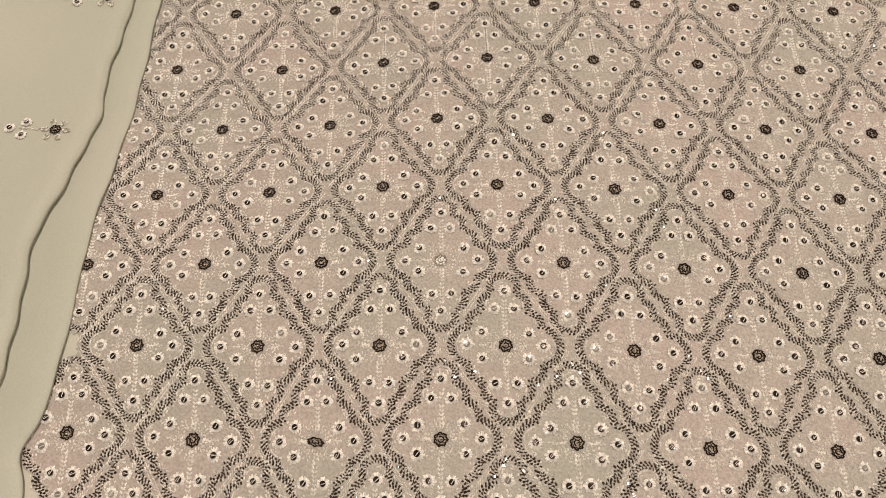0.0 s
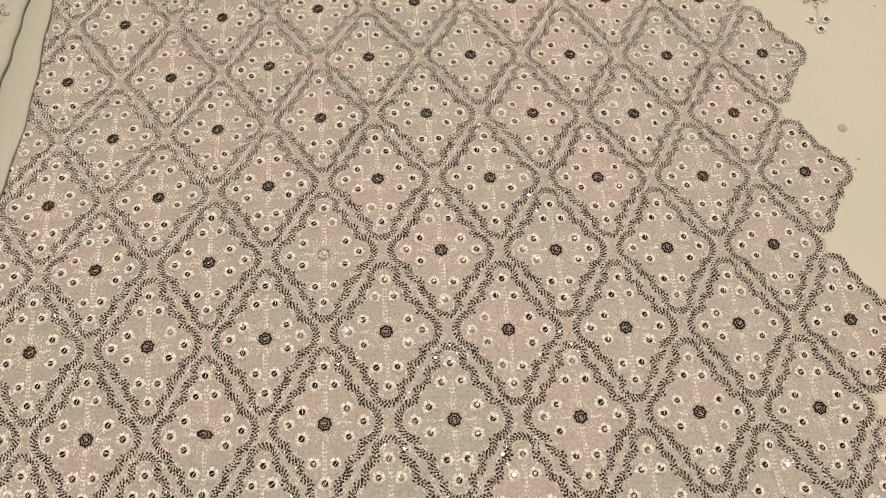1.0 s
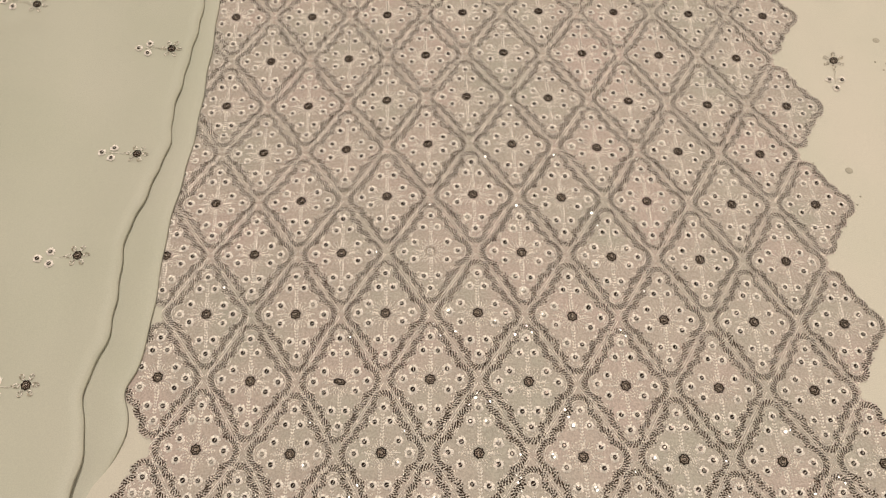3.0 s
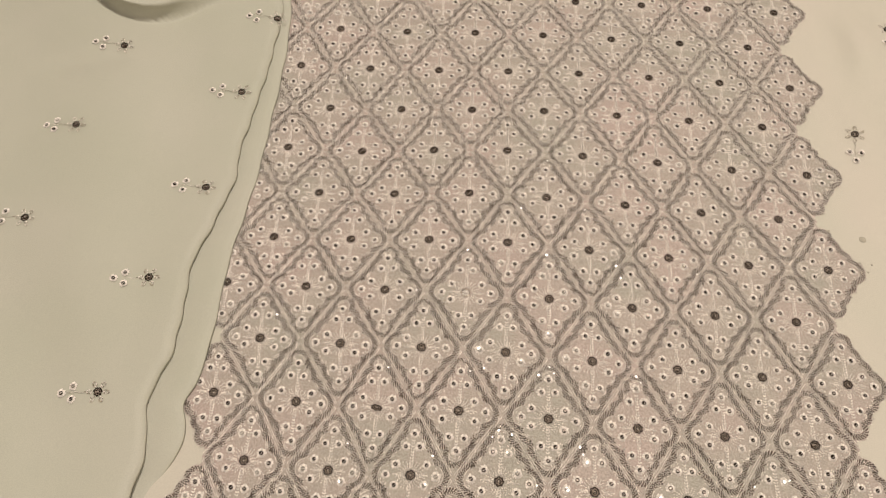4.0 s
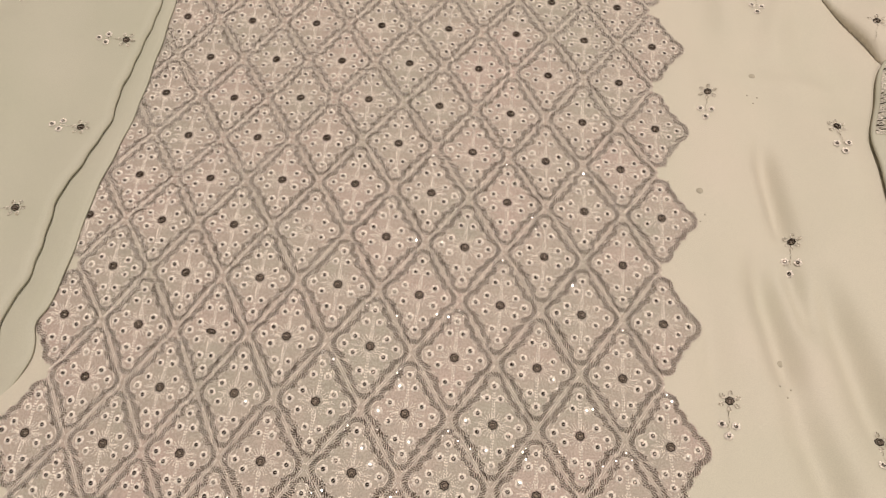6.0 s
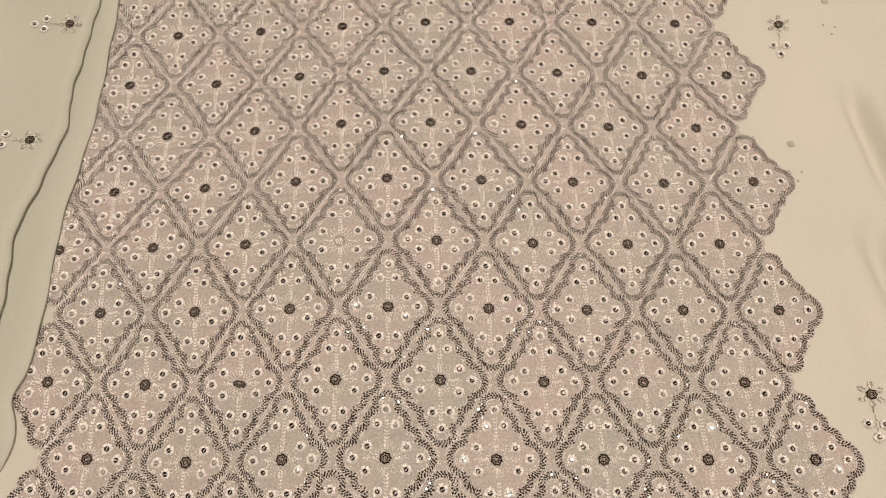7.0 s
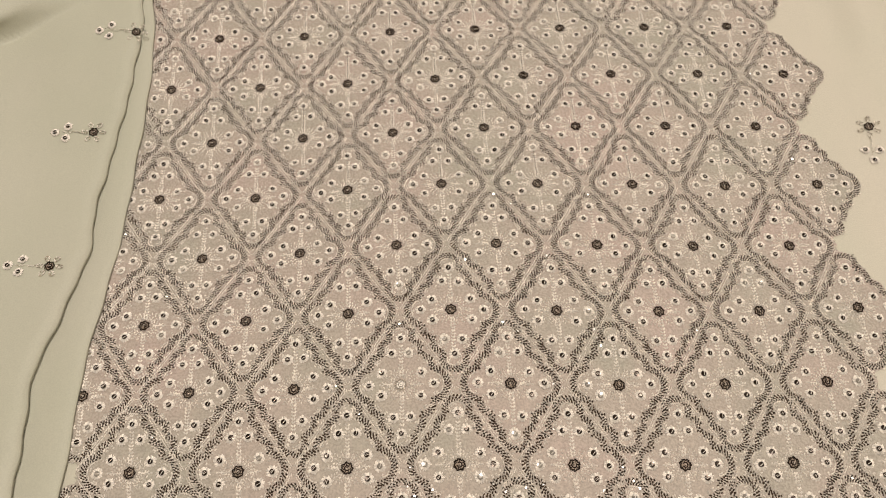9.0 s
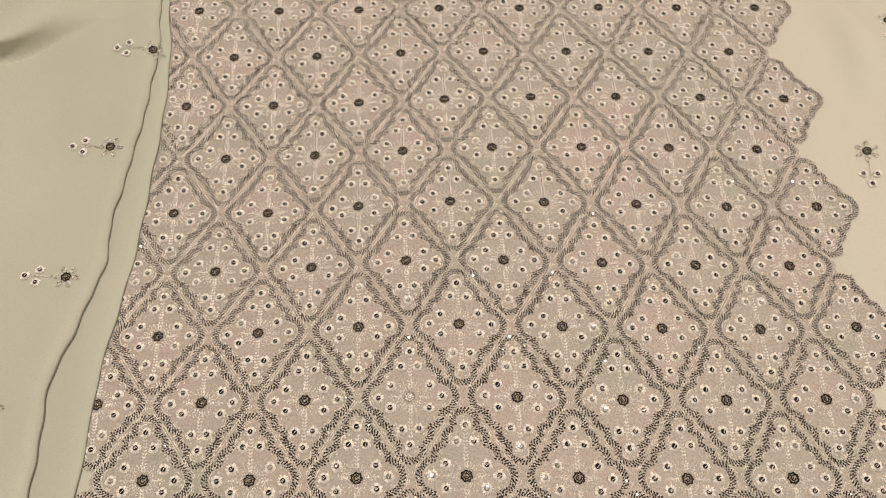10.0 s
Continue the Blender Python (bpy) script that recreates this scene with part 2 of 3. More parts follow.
class Stitches:
    """Small raised stitches: each a low ridge, in flat coordinates and heights."""

    def __init__(self):
        self.v, self.slot = [], []

    def add(self, x, y, angle, length, width, height=0.0004, slot=0, lift=0.00058, lean=(0, 0)):
        c, s = math.cos(angle), math.sin(angle)
        l, w = length / 2, width / 2
        self.v.append([(x + u * c - v * s, y + u * s + v * c, h + u * lean[0] + v * lean[1]) for u, v, h in
                       ((-l, -w, lift), (l, -w, lift), (l, w, lift), (-l, w, lift), (-l * 0.55, 0, lift + height), (l * 0.55, 0, lift + height))])
        self.slot.append(slot)

    def arrays(self):
        v = np.array(self.v).reshape(-1, 3)
        k = np.arange(len(self.v))[:, None] * 6
        quads = np.concatenate([k + [0, 1, 5, 4], k + [2, 3, 4, 5]])
        tris = np.concatenate([k + [1, 2, 5], k + [3, 0, 4]])
        sl = np.array(self.slot)
        return v, quads, tris, np.concatenate([sl, sl, sl, sl])


def motif_stitches(seed, veined):
    """slot 0 dark, 1 pale, 2 clear sequin."""
    rnd = random.Random(seed)
    st = Stitches()
    P, T = closed_curve(0.00148)
    for i, (p, t) in enumerate(zip(P, T)):
        nrm = np.array((t[1], -t[0]))
        ang = math.atan2(t[1], t[0])
        for row, off in enumerate((-0.00100, 0.0, 0.00100)):
            o = p + nrm * (off + rnd.uniform(-0.00013, 0.00013)) + t * (0.00060 * (row % 2) + rnd.uniform(-0.00013, 0.00013))
            if rnd.random() < 0.95:
                st.add(o[0], o[1], ang + 0.75 + rnd.uniform(-0.5, 0.5), 0.00106 * rnd.uniform(0.75, 1.2), 0.00079 * rnd.uniform(0.75, 1.2), 0.00035, 0)
            o2 = o + t * 0.00074 + nrm * rnd.uniform(-0.0002, 0.0002)
            if rnd.random() < 0.9:
                st.add(o2[0], o2[1], ang + 0.9 + rnd.uniform(-0.5, 0.5), 0.00098, 0.00060, 0.0007, 1)
        for off, odds in ((-0.0021, 0.95), (0.0021, 0.45), (-0.0032, 0.35)):
            if rnd.random() < odds:
                o = p + nrm * (off + rnd.uniform(-0.0002, 0.0002))
                st.add(o[0], o[1], ang + rnd.uniform(-0.6, 0.6), 0.00108, 0.00064, 0.0006, 1)
        if rnd.random() < 0.05:
            o = p + nrm * rnd.choice((-0.0021, 0.0021, 0.0))
            st.add(o[0], o[1], rnd.uniform(0, 3), 0.00105, 0.0010, 0.00003, 2, 0.0012, (rnd.gauss(0, 0.12), rnd.gauss(0, 0.12)))
    # beaded stems up and down, squiggles round the rosette
    for sgn in (1, -1):
        y = 0.0045
        while y < 0.0195:
            for sx in (-0.00055, 0.00055):
                st.add(sx + rnd.uniform(-0.0002, 0.0002), sgn * y, rnd.uniform(0.4, 1.2) * (1 if sx > 0 else -1), 0.0013, 0.00078, 0.0006, 1)
            y += 0.00160
    for k in range(8):
        a = k * math.pi / 4 + 0.39
        for i in range(12):
            rr = 0.0036 + 0.0046 * i / 11
            b = a + 0.30 * math.sin(i * 2.1) + rnd.uniform(-0.06, 0.06)
            st.add(rr * math.cos(b) * 1.05, rr * math.sin(b), b + rnd.uniform(-1.2, 1.2), 0.0011, 0.00060, 0.0006, 1)
    for sx in (-1, 1):                                     # short side branches
        for i in range(6):
            st.add(sx * (0.0045 + 0.0011 * i), rnd.uniform(-0.0003, 0.0003), rnd.uniform(-0.7, 0.7), 0.0011, 0.0007, 0.0005, 1)
    if veined:
        for i in range(14):
            st.add(0.0001 * math.sin(i), 0.0035 + 0.0013 * i, math.pi / 2, 0.0008, 0.00020, 0.0002, 0, 0.0009)
    return st.arrays()


VARIANTS = [[motif_stitches(10 + k + 7 * v, v) for k in range(4)] for v in (0, 1)]


MOTIFS = [(r, (k if r % 2 == 0 else k + 0.5)) for r in range(-4, 12) for k in range(-2, 6)]

# ground of the panel: a diamond a motif, cloud-edged where the panel ends
bandP, _ = closed_curve(0.0012)
band_angle = np.arctan2(bandP[:, 1], bandP[:, 0])
order = np.argsort(band_angle)
band_angle, band_rad = band_angle[order], np.linalg.norm(bandP, axis=1)[order] + 0.0020
theta = np.linspace(-math.pi, math.pi, 128, endpoint=False)
dia = 1 / (np.abs(np.cos(theta)) / (PITCH / 2) + np.abs(np.sin(theta)) / ROW)
cloud = np.interp(theta, band_angle, band_rad, period=2 * math.pi)
have = set(MOTIFS)


def ground_mesh(r, c):
    rad = dia.copy()
    for sx in (1, -1):
        for sy in (1, -1):
            if (r + sy, c + 0.5 * sx) not in have and -4 <= r + sy < 12:
                q = (np.cos(theta) * sx > -1e-6) & (np.sin(theta) * sy > -1e-6)
                rad[q] = np.minimum(cloud, dia * 1.08)[q]
    x = np.concatenate([[0]] + [rad * f * np.cos(theta) for f in np.linspace(0, 1, 9)[1:]])
    y = np.concatenate([[0]] + [rad * f * np.sin(theta) for f in np.linspace(0, 1, 9)[1:]])
    k = np.arange(128)
    k2 = (k + 1) % 128
    quads = [np.stack([o + k, o + 128 + k, o + 128 + k2, o + k2], -1) for o in range(1, 897, 128)]
    tris = np.stack([np.zeros_like(k), 1 + k, 1 + k2], -1)
    return mesh_of("net_ground", on_panel(r, c, x, y, 0.0005), [np.concatenate(quads), tris], [M_PANEL], smooth=True)


# ---- eyelets and rosettes, one mesh of each kind ----
def eyelet_mesh(seed):
    """A ring of pale satin stitches round a small dark cupped sequin held by two slanting threads."""
    rnd = random.Random(seed)
    st = Stitches()
    n = 30
    for i in range(n):
        a = 2 * math.pi * i / n + rnd.uniform(-0.07, 0.07)
        ln = 0.00135 * rnd.uniform(0.75, 1.3)
        rr = 0.00112 + ln / 2
        st.add(rr * math.cos(a), rr * math.sin(a), a + rnd.uniform(-0.2, 0.2), ln, 0.00056, 0.0004 * rnd.uniform(0.7, 1.2), 1, 0.0004)
    tilt = rnd.uniform(0.6, 1.1)
    st.add(0.00028, 0, tilt, 0.0019, 0.00026, 0.0002, 1, 0.0010)
    if seed % 2:
        st.add(-0.00042, 0.0001, tilt + rnd.uniform(-0.2, 0.2), 0.0014, 0.00022, 0.0002, 1, 0.0010)
    v, q, t, s = st.arrays()
    k = 14
    a = np.arange(k) * 2 * math.pi / k
    lean = np.array((rnd.gauss(0, 0.09), rnd.gauss(0, 0.09)))
    disc = [(0, 0, 0.00078)]
    for rr, h in ((0.0006, 0.00079), (0.00115, 0.00086)):
        for ai in a:
            px, py = rr * math.cos(ai), rr * math.sin(ai)
            disc.append((px, py, h + px * lean[0] + py * lean[1]))
    o = len(v)
    i = np.arange(k)
    j = (i + 1) % k
    tri = np.stack([np.zeros_like(i), 1 + i, 1 + j], -1) + o
    quad = np.stack([1 + i, 1 + k + i, 1 + k + j, 1 + j], -1) + o
    nq, nt_ = len(q), len(t)
    slots = np.concatenate([s[:nq], np.full(k, 2), s[:nt_], np.full(k, 2)])
    return mesh_of("eyelet", np.concatenate([v, disc]), [np.concatenate([q, quad]), np.concatenate([t, tri])], [M_DARK, M_PALE, M_GLINT if seed % 9 == 4 else M_SEQUIN], slots)


def rosette_mesh(seed, dark):
    """A small rose: a scalloped outer ring of stitches, an inner ring and a bead."""
    rnd = random.Random(seed)
    st = Stitches()
    for i in range(22):
        a = 2 * math.pi * i / 22
        rr = 0.00243 + 0.00028 * math.cos(7 * a)
        st.add(rr * math.cos(a), rr * math.sin(a), a + 1.57 + rnd.uniform(-0.5, 0.5), 0.00100, 0.00058, 0.0006, 0)
    for i in range(7):
        a = 2 * math.pi * i / 7 + rnd.uniform(-0.2, 0.2)
        st.add(0.00180 * math.cos(a), 0.00180 * math.sin(a), a + rnd.uniform(-0.2, 1.3), 0.0010, 0.00036, 0.0004, 0)
    gap = rnd.uniform(0, 6.28)
    for i in range(10):
        a = gap + 5.1 * i / 10
        st.add(0.00108 * math.cos(a), 0.00108 * math.sin(a), a + 1.57, 0.00085, 0.00052, 0.0007, 0)
    st.add(0.0002, 0, rnd.uniform(0, 3), 0.0010, 0.0004, 0.0006, 0)
    st.add(-0.0002, 0.0002, rnd.uniform(0, 3), 0.0006, 0.0004, 0.0007, 2)
    v, q, t, s = st.arrays()
    # dark disc under the rings
    k = 16
    a = np.arange(k) * 2 * math.pi / k
    disc = np.array([(0, 0, 0.0006)] + [(0.0021 * math.cos(x), 0.0021 * math.sin(x), 0.0004) for x in a])
    i = np.arange(k)
    tri = np.stack([np.zeros_like(i), 1 + i, 1 + (i + 1) % k], -1) + len(v)
    mats = [M_ROSE, M_TAN, M_PALE] if dark else [M_GLINT, M_PALE, M_GLINT]
    return mesh_of("rosette", np.concatenate([v, disc]), [q, np.concatenate([t, tri])], mats, np.concatenate([s[:len(q)], s[:len(t)], np.full(k, 1)]))


EYELETS = [eyelet_mesh(k) for k in range(24)]
ROSES = [rosette_mesh(k, True) for k in range(4)]
PALE_ROSE = rosette_mesh(9, False)
SPOTS = [(sx * x, sy * y) for x, y in ((0.0091, 0.0054), (0.0040, 0.0153)) for sx in (1, -1) for sy in (1, -1)] + [(0.0151, 0), (-0.0151, 0), (0, 0.0229), (0, -0.0229)]


def frame_at(place, dx, dy, spin, size=1.0):
    """A pose at place whose z axis stands on the cloth, given two nearby places across and along."""
    z = Vector(np.cross(dx, dy)).normalized()
    x = Vector(dx).normalized()
    m = Matrix((x, z.cross(x), z)).transposed().to_4x4()
    return Matrix.Translation(place) @ m @ Matrix.Rotation(spin, 4, "Z") @ Matrix.Scale(size, 4)


def panel_frame(r, c, a, b, h, spin, size=1.0):
    p = on_panel(r, c, np.array([a, a + 0.004, a]), np.array([b, b, b + 0.004]), h)
    return frame_at(p[0], p[1] - p[0], p[2] - p[0], spin, size)


pick = random.Random(5)
for r, c in MOTIFS:
    v, q, t, s = VARIANTS[1 if r >= 5 and r < 9 and 0 <= c <= 4 else 0][pick.randrange(4)]
    flip = pick.choice((1, -1))
    P = on_panel(r, c, v[:, 0] * flip, v[:, 1], v[:, 2])
    qq, tt = (q, t) if flip > 0 else (q[:, ::-1], t[:, ::-1])
    slots = np.concatenate([s[:len(q)], s[:len(t)]])
    ob = part("motif", mesh_of("motif", P, [qq, tt], [M_DARK, M_PALE, M_GLINT], slots), dress)
    part("net_ground", ground_mesh(r, c), ob)
    for a, b in SPOTS:
        e = part("eyelet", EYELETS[pick.randrange(24)], ob)
        e.matrix_world = panel_frame(r, c, a + pick.uniform(-4e-4, 4e-4), b + pick.uniform(-4e-4, 4e-4), 0.0003, pick.uniform(-0.5, 0.5), pick.uniform(0.95, 1.1)) @ pose(0, 0, 0, pick.gauss(0, 4), pick.gauss(0, 4), 0)
    rose = part("rosette", PALE_ROSE if (r, c) == (2, 1) else pick.choice(ROSES), ob)
    rose.matrix_world = panel_frame(r, c, pick.uniform(-3e-4, 3e-4), pick.uniform(-3e-4, 3e-4), 0.0003, pick.uniform(0, 6.28), 0.96)
    if (r, c) == (0, 0):                                   # the crumpled one
        rose.scale = (0.6, 1.15, 1.1)

# pale double seams between the motifs, one mesh a line
for slope in (1, -1):
    for n in range(-26, 40):
        edges = []
        for r, c in MOTIFS:
            # the right-hand edges of each motif, going up or down
            if round(2 * c - slope * -r) == n and (r + slope, c + 0.5) in have:
                edges.append((r, c))
        if not edges:
            continue
        rnd = random.Random(n + 100 * slope)
        st = Stitches()
        st_at = []
        for r, c in edges:
            ex, ey = -PITCH / 2, slope * ROW
            steps = 32
            ang = math.atan2(ey, ex)
            ll = math.hypot(ex, ey)
            for i in range(steps):
                f = 0.03 + 0.94 * (i + 0.5) / steps
                for offn in (-0.00055, 0.00055):
                    x = PITCH / 2 + ex * f - offn * ey / ll
                    y = ey * f + offn * ex / ll
                    st.add(x, y, ang + 0.35 + rnd.uniform(-0.25, 0.25), 0.0013, 0.00046, 0.0005, 0)
                    st_at.append((r, c))
        v, q, t, s = st.arrays()
        rc = np.repeat(np.array(st_at), 6, axis=0)
        part("seam", mesh_of("seam", on_panel(rc[:, 0], rc[:, 1], v[:, 0], v[:, 1], v[:, 2]), [q, t], [M_PALE]), dress)


# ---- sprigs: a rosette with squiggles and three eyelets ----
def sprig_mesh(seed):
    rnd = random.Random(seed)
    st = Stitches()
    for k in range(6):
        a = k * math.pi / 3 + 0.5
        for i in range(12):
            f = i / 11 * 2 * math.pi
            x, y = 0.0050 + 0.0015 * math.cos(f), 0.0010 * math.sin(f)
            st.add(x * math.cos(a) - y * math.sin(a), x * math.sin(a) + y * math.cos(a), rnd.uniform(0, 3), 0.0011, 0.00042, 0.0003, 1 if rnd.random() < 0.6 else 2)
    for i in range(10):
        st.add(rnd.uniform(-0.0005, 0.0005), -0.0075 - 0.0011 * i, 1.57 + rnd.uniform(-0.8, 0.8), 0.0011, 0.0004, 0.0003, 1 if rnd.random() < 0.5 else 2)
    v, q, t, s = st.arrays()
    return mesh_of("sprig", v, [q, t], [M_DARK, M_PALE, M_SPRIG], np.concatenate([s[:len(q)], s[:len(t)]]))


SPRIGS = [sprig_mesh(k) for k in range(3)]


def sprig(parent, x, y, height, turn, eyelets=True):
    """A sprig on a cloth whose height is height(x, y)."""
    def fr(px, py, spin, size):
        p = [np.array((u, w, float(height(u, w)) + 0.0002)) for u, w in ((px, py), (px + 0.003, py), (px, py + 0.003))]
        return frame_at(p[0], p[1] - p[0], p[2] - p[0], spin, size)
    ob = part("sprig", SPRIGS[pick.randrange(3)], parent)
    ob.matrix_world = fr(x, y, turn, 1.0)
    e = part("rosette", pick.choice(ROSES), ob)
    bpy.context.view_layer.update()
    e.parent = ob
    e.matrix_basis = ob.matrix_world.inverted() @ fr(x, y, turn, 0.92)
    for a, b in ((-0.0038, -0.0150), (0.0038, -0.0150), (0.0002, -0.0215)) if eyelets else ():
        px, py = x + a * math.cos(turn) - b * math.sin(turn), y + a * math.sin(turn) + b * math.cos(turn)
        e = part("eyelet", EYELETS[pick.randrange(24)], ob)
        e.matrix_basis = ob.matrix_world.inverted() @ fr(px, py, pick.uniform(-0.5, 0.5), 1.0)
    return ob


for x, y in ((0.345, 0.323), (0.305, 0.2215), (0.390, 0.196), (0.3555, 0.106), (0.311, -0.006), (0.4235, 0.2868), (0.268, -0.10), (0.395, -0.02)):
    sprig(dress, x, y, base_z, pick.uniform(-0.12, 0.12), y != 0.2868)


# ---- the overlapping flap on the far side of the panel: hem strip below, loose layer above ----
OUT_Y = [-0.34, -0.10, -0.060, -0.046, -0.036, -0.026, -0.016, -0.006, 0.006, 0.022, 0.040, 0.060, 0.086, 0.118, 0.16, 0.20, 0.25, 0.298, 0.34, 0.62]
OUT_X = [-0.2, -0.136, -0.12, -0.114, -0.1095, -0.1069, -0.1073, -0.1102, -0.1062, -0.1034, -0.103, -0.1032, -0.1042, -0.1028, -0.1016, -0.1013, -0.1006, -0.1026, -0.1092, -0.132]
IN_Y = [-0.34, -0.16, -0.067, -0.050, -0.033, -0.008, 0.004, 0.0205, 0.040, 0.055, 0.070, 0.085, 0.11, 0.122, 0.146, 0.177, 0.208, 0.23, 0.25, 0.283, 0.336, 0.62]
IN_X = [-0.18, -0.142, -0.1297, -0.1275, -0.1273, -0.1309, -0.13, -0.1246, -0.1235, -0.1252, -0.1264, -0.1263, -0.1221, -0.1197, -0.1162, -0.1175, -0.1157, -0.1127, -0.112, -0.1097, -0.1131, -0.138]


def edge_curve(ys, xs):
    """A smooth line through the given places, as a function of y."""
    ys, xs = np.array(ys), np.array(xs)
    m = np.gradient(xs, ys)

    def f(y):
        y = np.asarray(y, float)
        i = np.clip(np.searchsorted(ys, y) - 1, 0, len(ys) - 2)
        h = ys[i + 1] - ys[i]
        t = (y - ys[i]) / h
        return ((2 * t ** 3 - 3 * t ** 2 + 1) * xs[i] + (t ** 3 - 2 * t ** 2 + t) * h * m[i] + (-2 * t ** 3 + 3 * t ** 2) * xs[i + 1] + (t ** 3 - t ** 2) * h * m[i + 1])
    return f


out_line, in_line = edge_curve(OUT_Y, OUT_X), edge_curve(IN_Y, IN_X)


def x_out(y):
    return out_line(y) + 0.0006 + 0.0004 * np.sin(y * 170)


def x_in(y):
    return in_line(y) + 0.0019 + 0.0006 * np.sin(y * 131) + 0.0004 * np.sin(y * 290 + 1)


def strip_z(x, y):
    s = x_out(y) - x
    lift = 0.0038 + 0.0005 * np.sin(y * 60 + 1) - 0.0009 * smooth(0.008, 0.02, s)
    return base_z(x, y) + 0.0003 + lift * smooth(-0.054, -0.031, y)


def upper_z(x, y):
    s = x_in(y) - x
    z = base_z(x, y) + 0.0082 + 0.0004 * np.sin(y * 60 + 1) + 0.0014 * smooth(0.0, 0.006, s) - 0.0008 * smooth(0.006, 0.03, s)
    z = z + 0.0030 * smooth(0.02, 0.08, s) * np.sin(x * 42 + y * 23 + np.sin(y * 19)) + crease(x, y, -0.215, 0.245, -0.262, 0.235, -0.0025, 0.010)
    # the hanging fold at the far end
    u = x + 0.209
    d = y - 0.284 - np.where(u > 0, 0.042 * (1 - np.exp(-(u / 0.055) ** 2)), 12.0 * u * u)
    wide = 0.012 + 0.25 * np.clip(u, 0, 0.1)
    bulge = np.sqrt(1 - (1 - np.clip(d / wide, 0, 1)) ** 2)
    return z + 0.019 * bulge * (1 - 0.5 * smooth(0.02, 0.07, d)) * (1 - 0.95 * smooth(-0.195, -0.125, x))


def fold_shift(x, y):
    """The far fold leans over towards the near side."""
    u = x + 0.209
    d = y - 0.284 - np.where(u > 0, 0.042 * (1 - np.exp(-(u / 0.055) ** 2)), 12.0 * u * u)
    return -0.010 * smooth(0, 0.010, d) * (1 - smooth(0.010, 0.05, d)) * (1 - smooth(-0.195, -0.155, x))


def lipped(name, edge, height, y0, y1, width, mat, lip, shift=None):
    """A cloth with a softly rounded edge along edge(y), lying to its left."""
    ys = np.arange(y0, y1, 0.0016)
    s = np.concatenate([[0, 0], lip * np.linspace(0, 1, 9)[1:] ** 1.6, np.arange(lip + 0.0014, width, 0.0016)])
    S, Y = np.meshgrid(s, ys, indexing="ij")
    X = edge(Y) - S
    Z = height(X, Y) - np.where(S < lip, (1 - np.sqrt(np.clip(1 - (1 - S / lip) ** 2, 0, 1))), 0) * 0.0022
    Z[0] -= 0.0003
    X[0] -= 0.0080
    if shift:
        Y = Y + shift(X, Y)
    return sheet(name, np.stack([X, Y, Z], -1), [mat], 0.0005)


flap = tagged(new("flap"), "sage cream cloth flap with folded hem over an embroidered panel", "cloth")
part("hem_strip", lipped("hem_strip", x_out, strip_z, -0.30, 0.60, 0.05, M_UPPER, 0.0060), flap, "folded under-layer of the hem")
part("upper_layer", lipped("upper_layer", x_in, upper_z, -0.32, 0.60, 0.28, M_UPPER, 0.0028, fold_shift), flap, "loose upper layer with small sprigs")
for x, y in ((-0.2160, 0.2560), (-0.1100, 0.2935), (-0.2295, 0.1825), (-0.1235, 0.2243), (-0.2395, 0.106), (-0.1300, 0.1410), (-0.1480, 0.0695), (-0.1585, -0.0050), (-0.170, -0.076)):
    sprig(flap, x, y, upper_z, -math.pi / 2 + pick.uniform(-0.15, 0.15))


# ---- stitches of the layer below showing faintly through the dress ----
def spot_mesh(radius):
    k = 18
    a = np.arange(k) * 2 * math.pi / k
    v = [(0, 0, 0.0003)] + [(radius * 0.7 * math.cos(x), radius * 0.7 * math.sin(x), 0.00028) for x in a] + [(radius * math.cos(x), radius * math.sin(x), -0.0001) for x in a]
    i = np.arange(k)
    j = (i + 1) % k
    return mesh_of("show_through_spot", v, [np.stack([1 + i, 1 + k + i, 1 + k + j, 1 + j], -1), np.stack([0 * i, 1 + i, 1 + j], -1)], [M_FAINT], smooth=True)


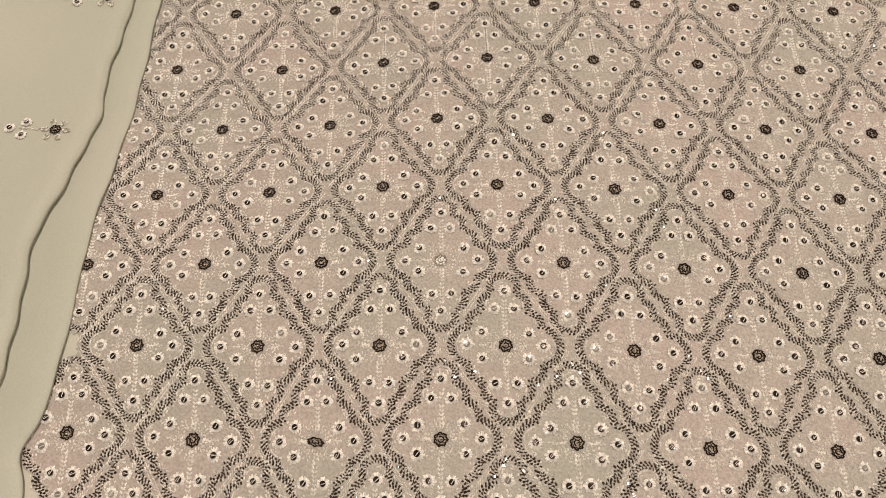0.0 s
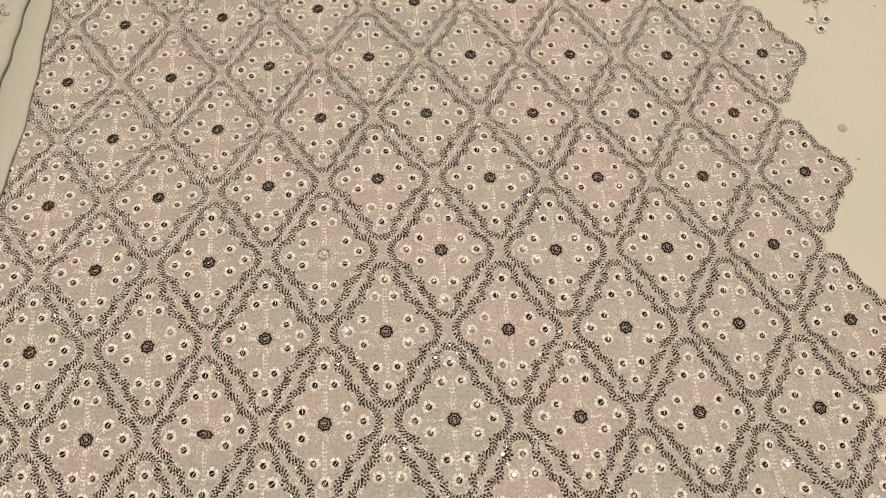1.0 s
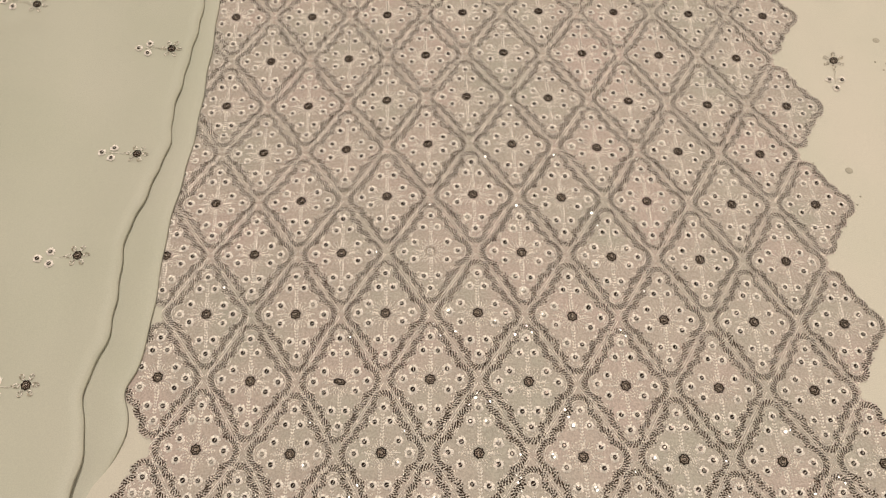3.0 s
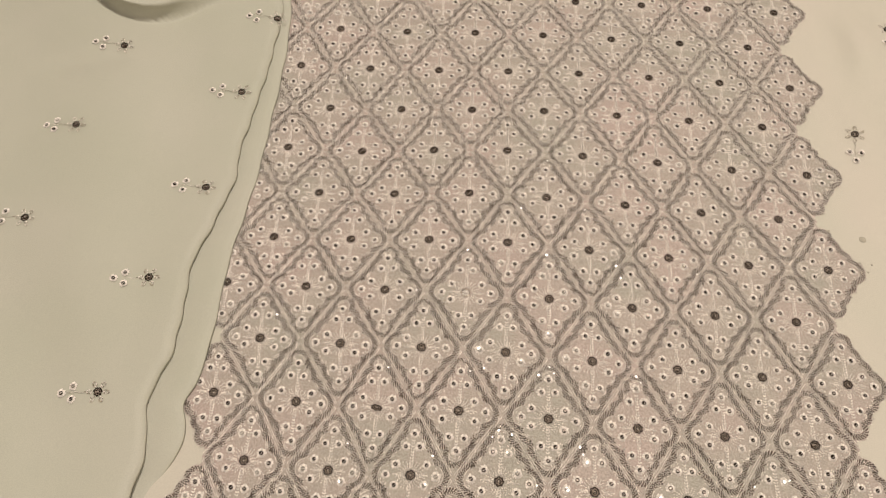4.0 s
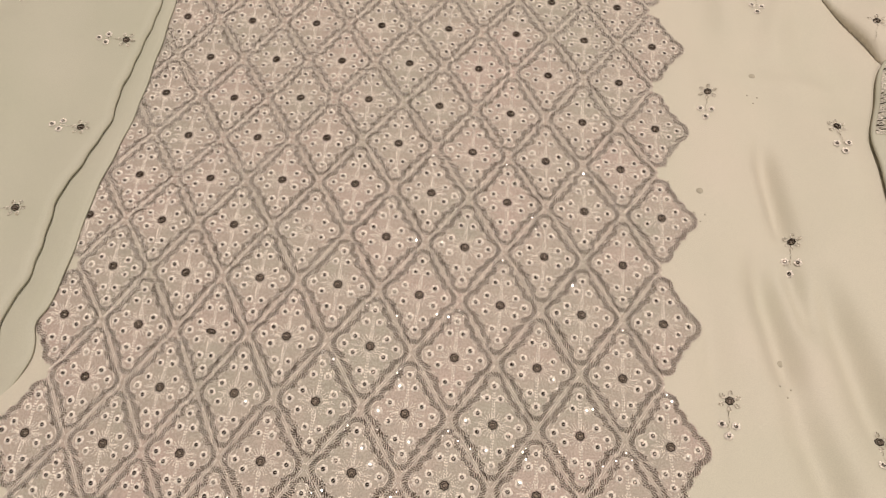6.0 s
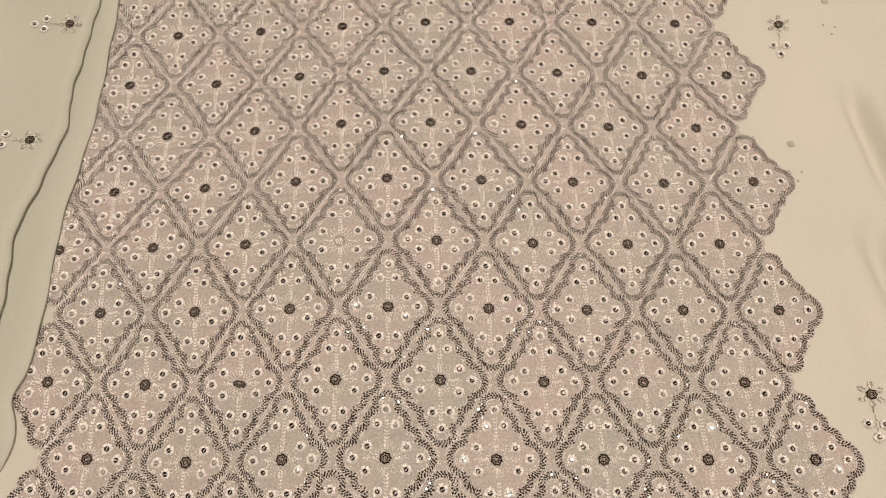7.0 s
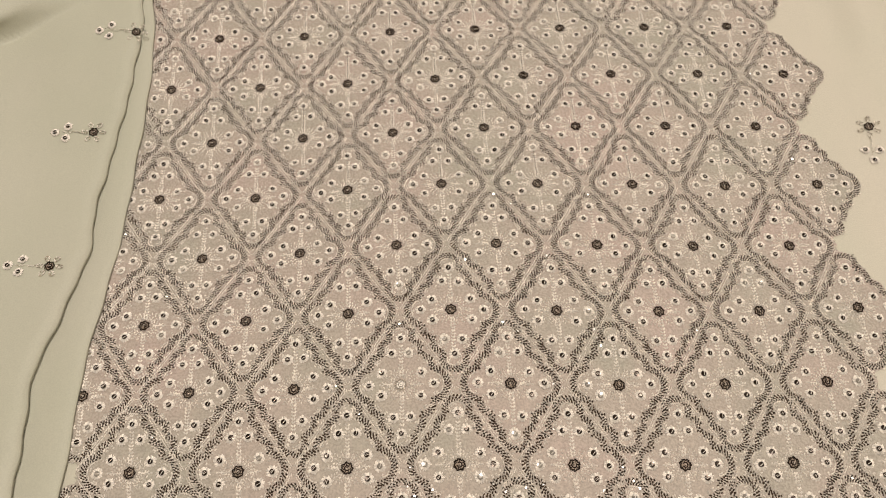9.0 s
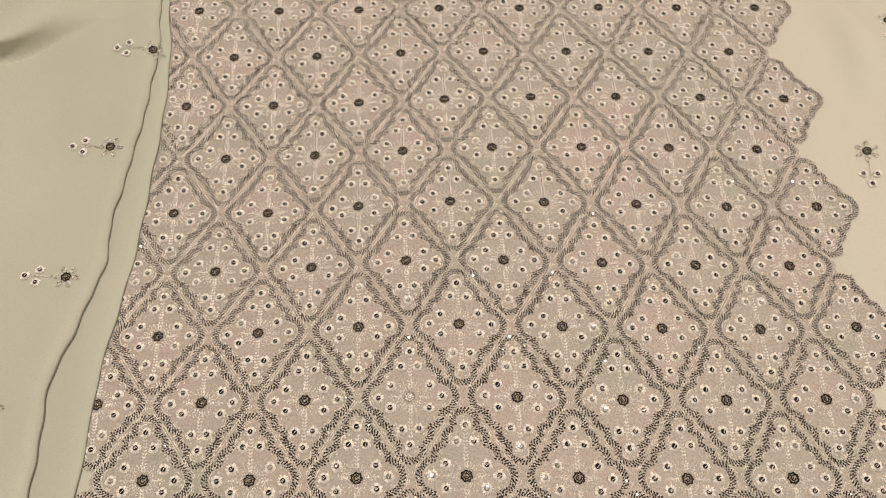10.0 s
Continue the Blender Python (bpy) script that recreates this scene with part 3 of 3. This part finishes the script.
SPOT, DOT = spot_mesh(0.0023), spot_mesh(0.0007)
for x, y in ((0.337, 0.2395), (0.2975, 0.138), (0.3455, 0.0245)):
    for me, a, b in ((SPOT, 0, 0), (DOT, -0.004, -0.017), (DOT, 0.003, -0.018), (DOT, 0.0, -0.0235)):
        part("show_through_spot", me, dress).matrix_world = pose(x + a, y + b, float(base_z(x + a, y + b)) + 0.0002)

# ---- the gathered sleeve at the dress's far side, with a stitched trim ----
x_sleeve = edge_curve([-0.30, 0.05, 0.139, 0.166, 0.184, 0.215, 0.250, 0.262], [0.50, 0.432, 0.416, 0.4135, 0.411, 0.417, 0.4245, 0.432])


def sleeve_z(x, y):
    s = x - x_sleeve(y)
    return base_z(x, y) + 0.006 + 0.006 * smooth(0, 0.02, s) + 0.003 * np.sin(y * 95) * smooth(0.0, 0.015, s)


def right_lipped(name, edge, height, y0, y1, width, mat):
    ys = np.arange(y0, y1, 0.0025)
    s = np.concatenate([[0, 0, 0.0003, 0.0008, 0.0015, 0.0024, 0.0036], np.arange(0.005, width, 0.0025)])
    S, Y = np.meshgrid(s, ys, indexing="ij")
    X = edge(Y) + S
    Z = height(X, Y) - np.where(S < 0.0024, 1 - np.sqrt(np.clip(1 - (1 - S / 0.0024) ** 2, 0, 1)), 0) * 0.0022
    Z[0] -= 0.003
    X[0] += 0.003
    return sheet(name, np.stack([X, Y, Z], -1), [mat], 0.0005)


sleeve = tagged(new("sleeve"), "gathered cream sleeve with a pale stitched trim, lying beside the dress", "sleeve")
part("sleeve_cloth", right_lipped("sleeve_cloth", x_sleeve, sleeve_z, -0.28, 0.262, 0.13, M_UPPER), sleeve)
st = Stitches()
rnd = random.Random(3)
for i in range(60):
    y = 0.190 + 0.0011 * i
    for k in range(4):
        st.add(float(x_sleeve(y)) + 0.003 + 0.0016 * k, y, rnd.uniform(-0.6, 0.6), 0.0016, 0.0006, 0.0006, 1 if rnd.random() < 0.85 else 0)
v, q, t, s = st.arrays()
v[:, 2] += sleeve_z(v[:, 0], v[:, 1]) + 0.0004
part("trim", mesh_of("trim", v, [q, t], [M_DARK, M_PALE], np.concatenate([s[:len(q)], s[:len(t)]])), sleeve, "pale stitched trim")
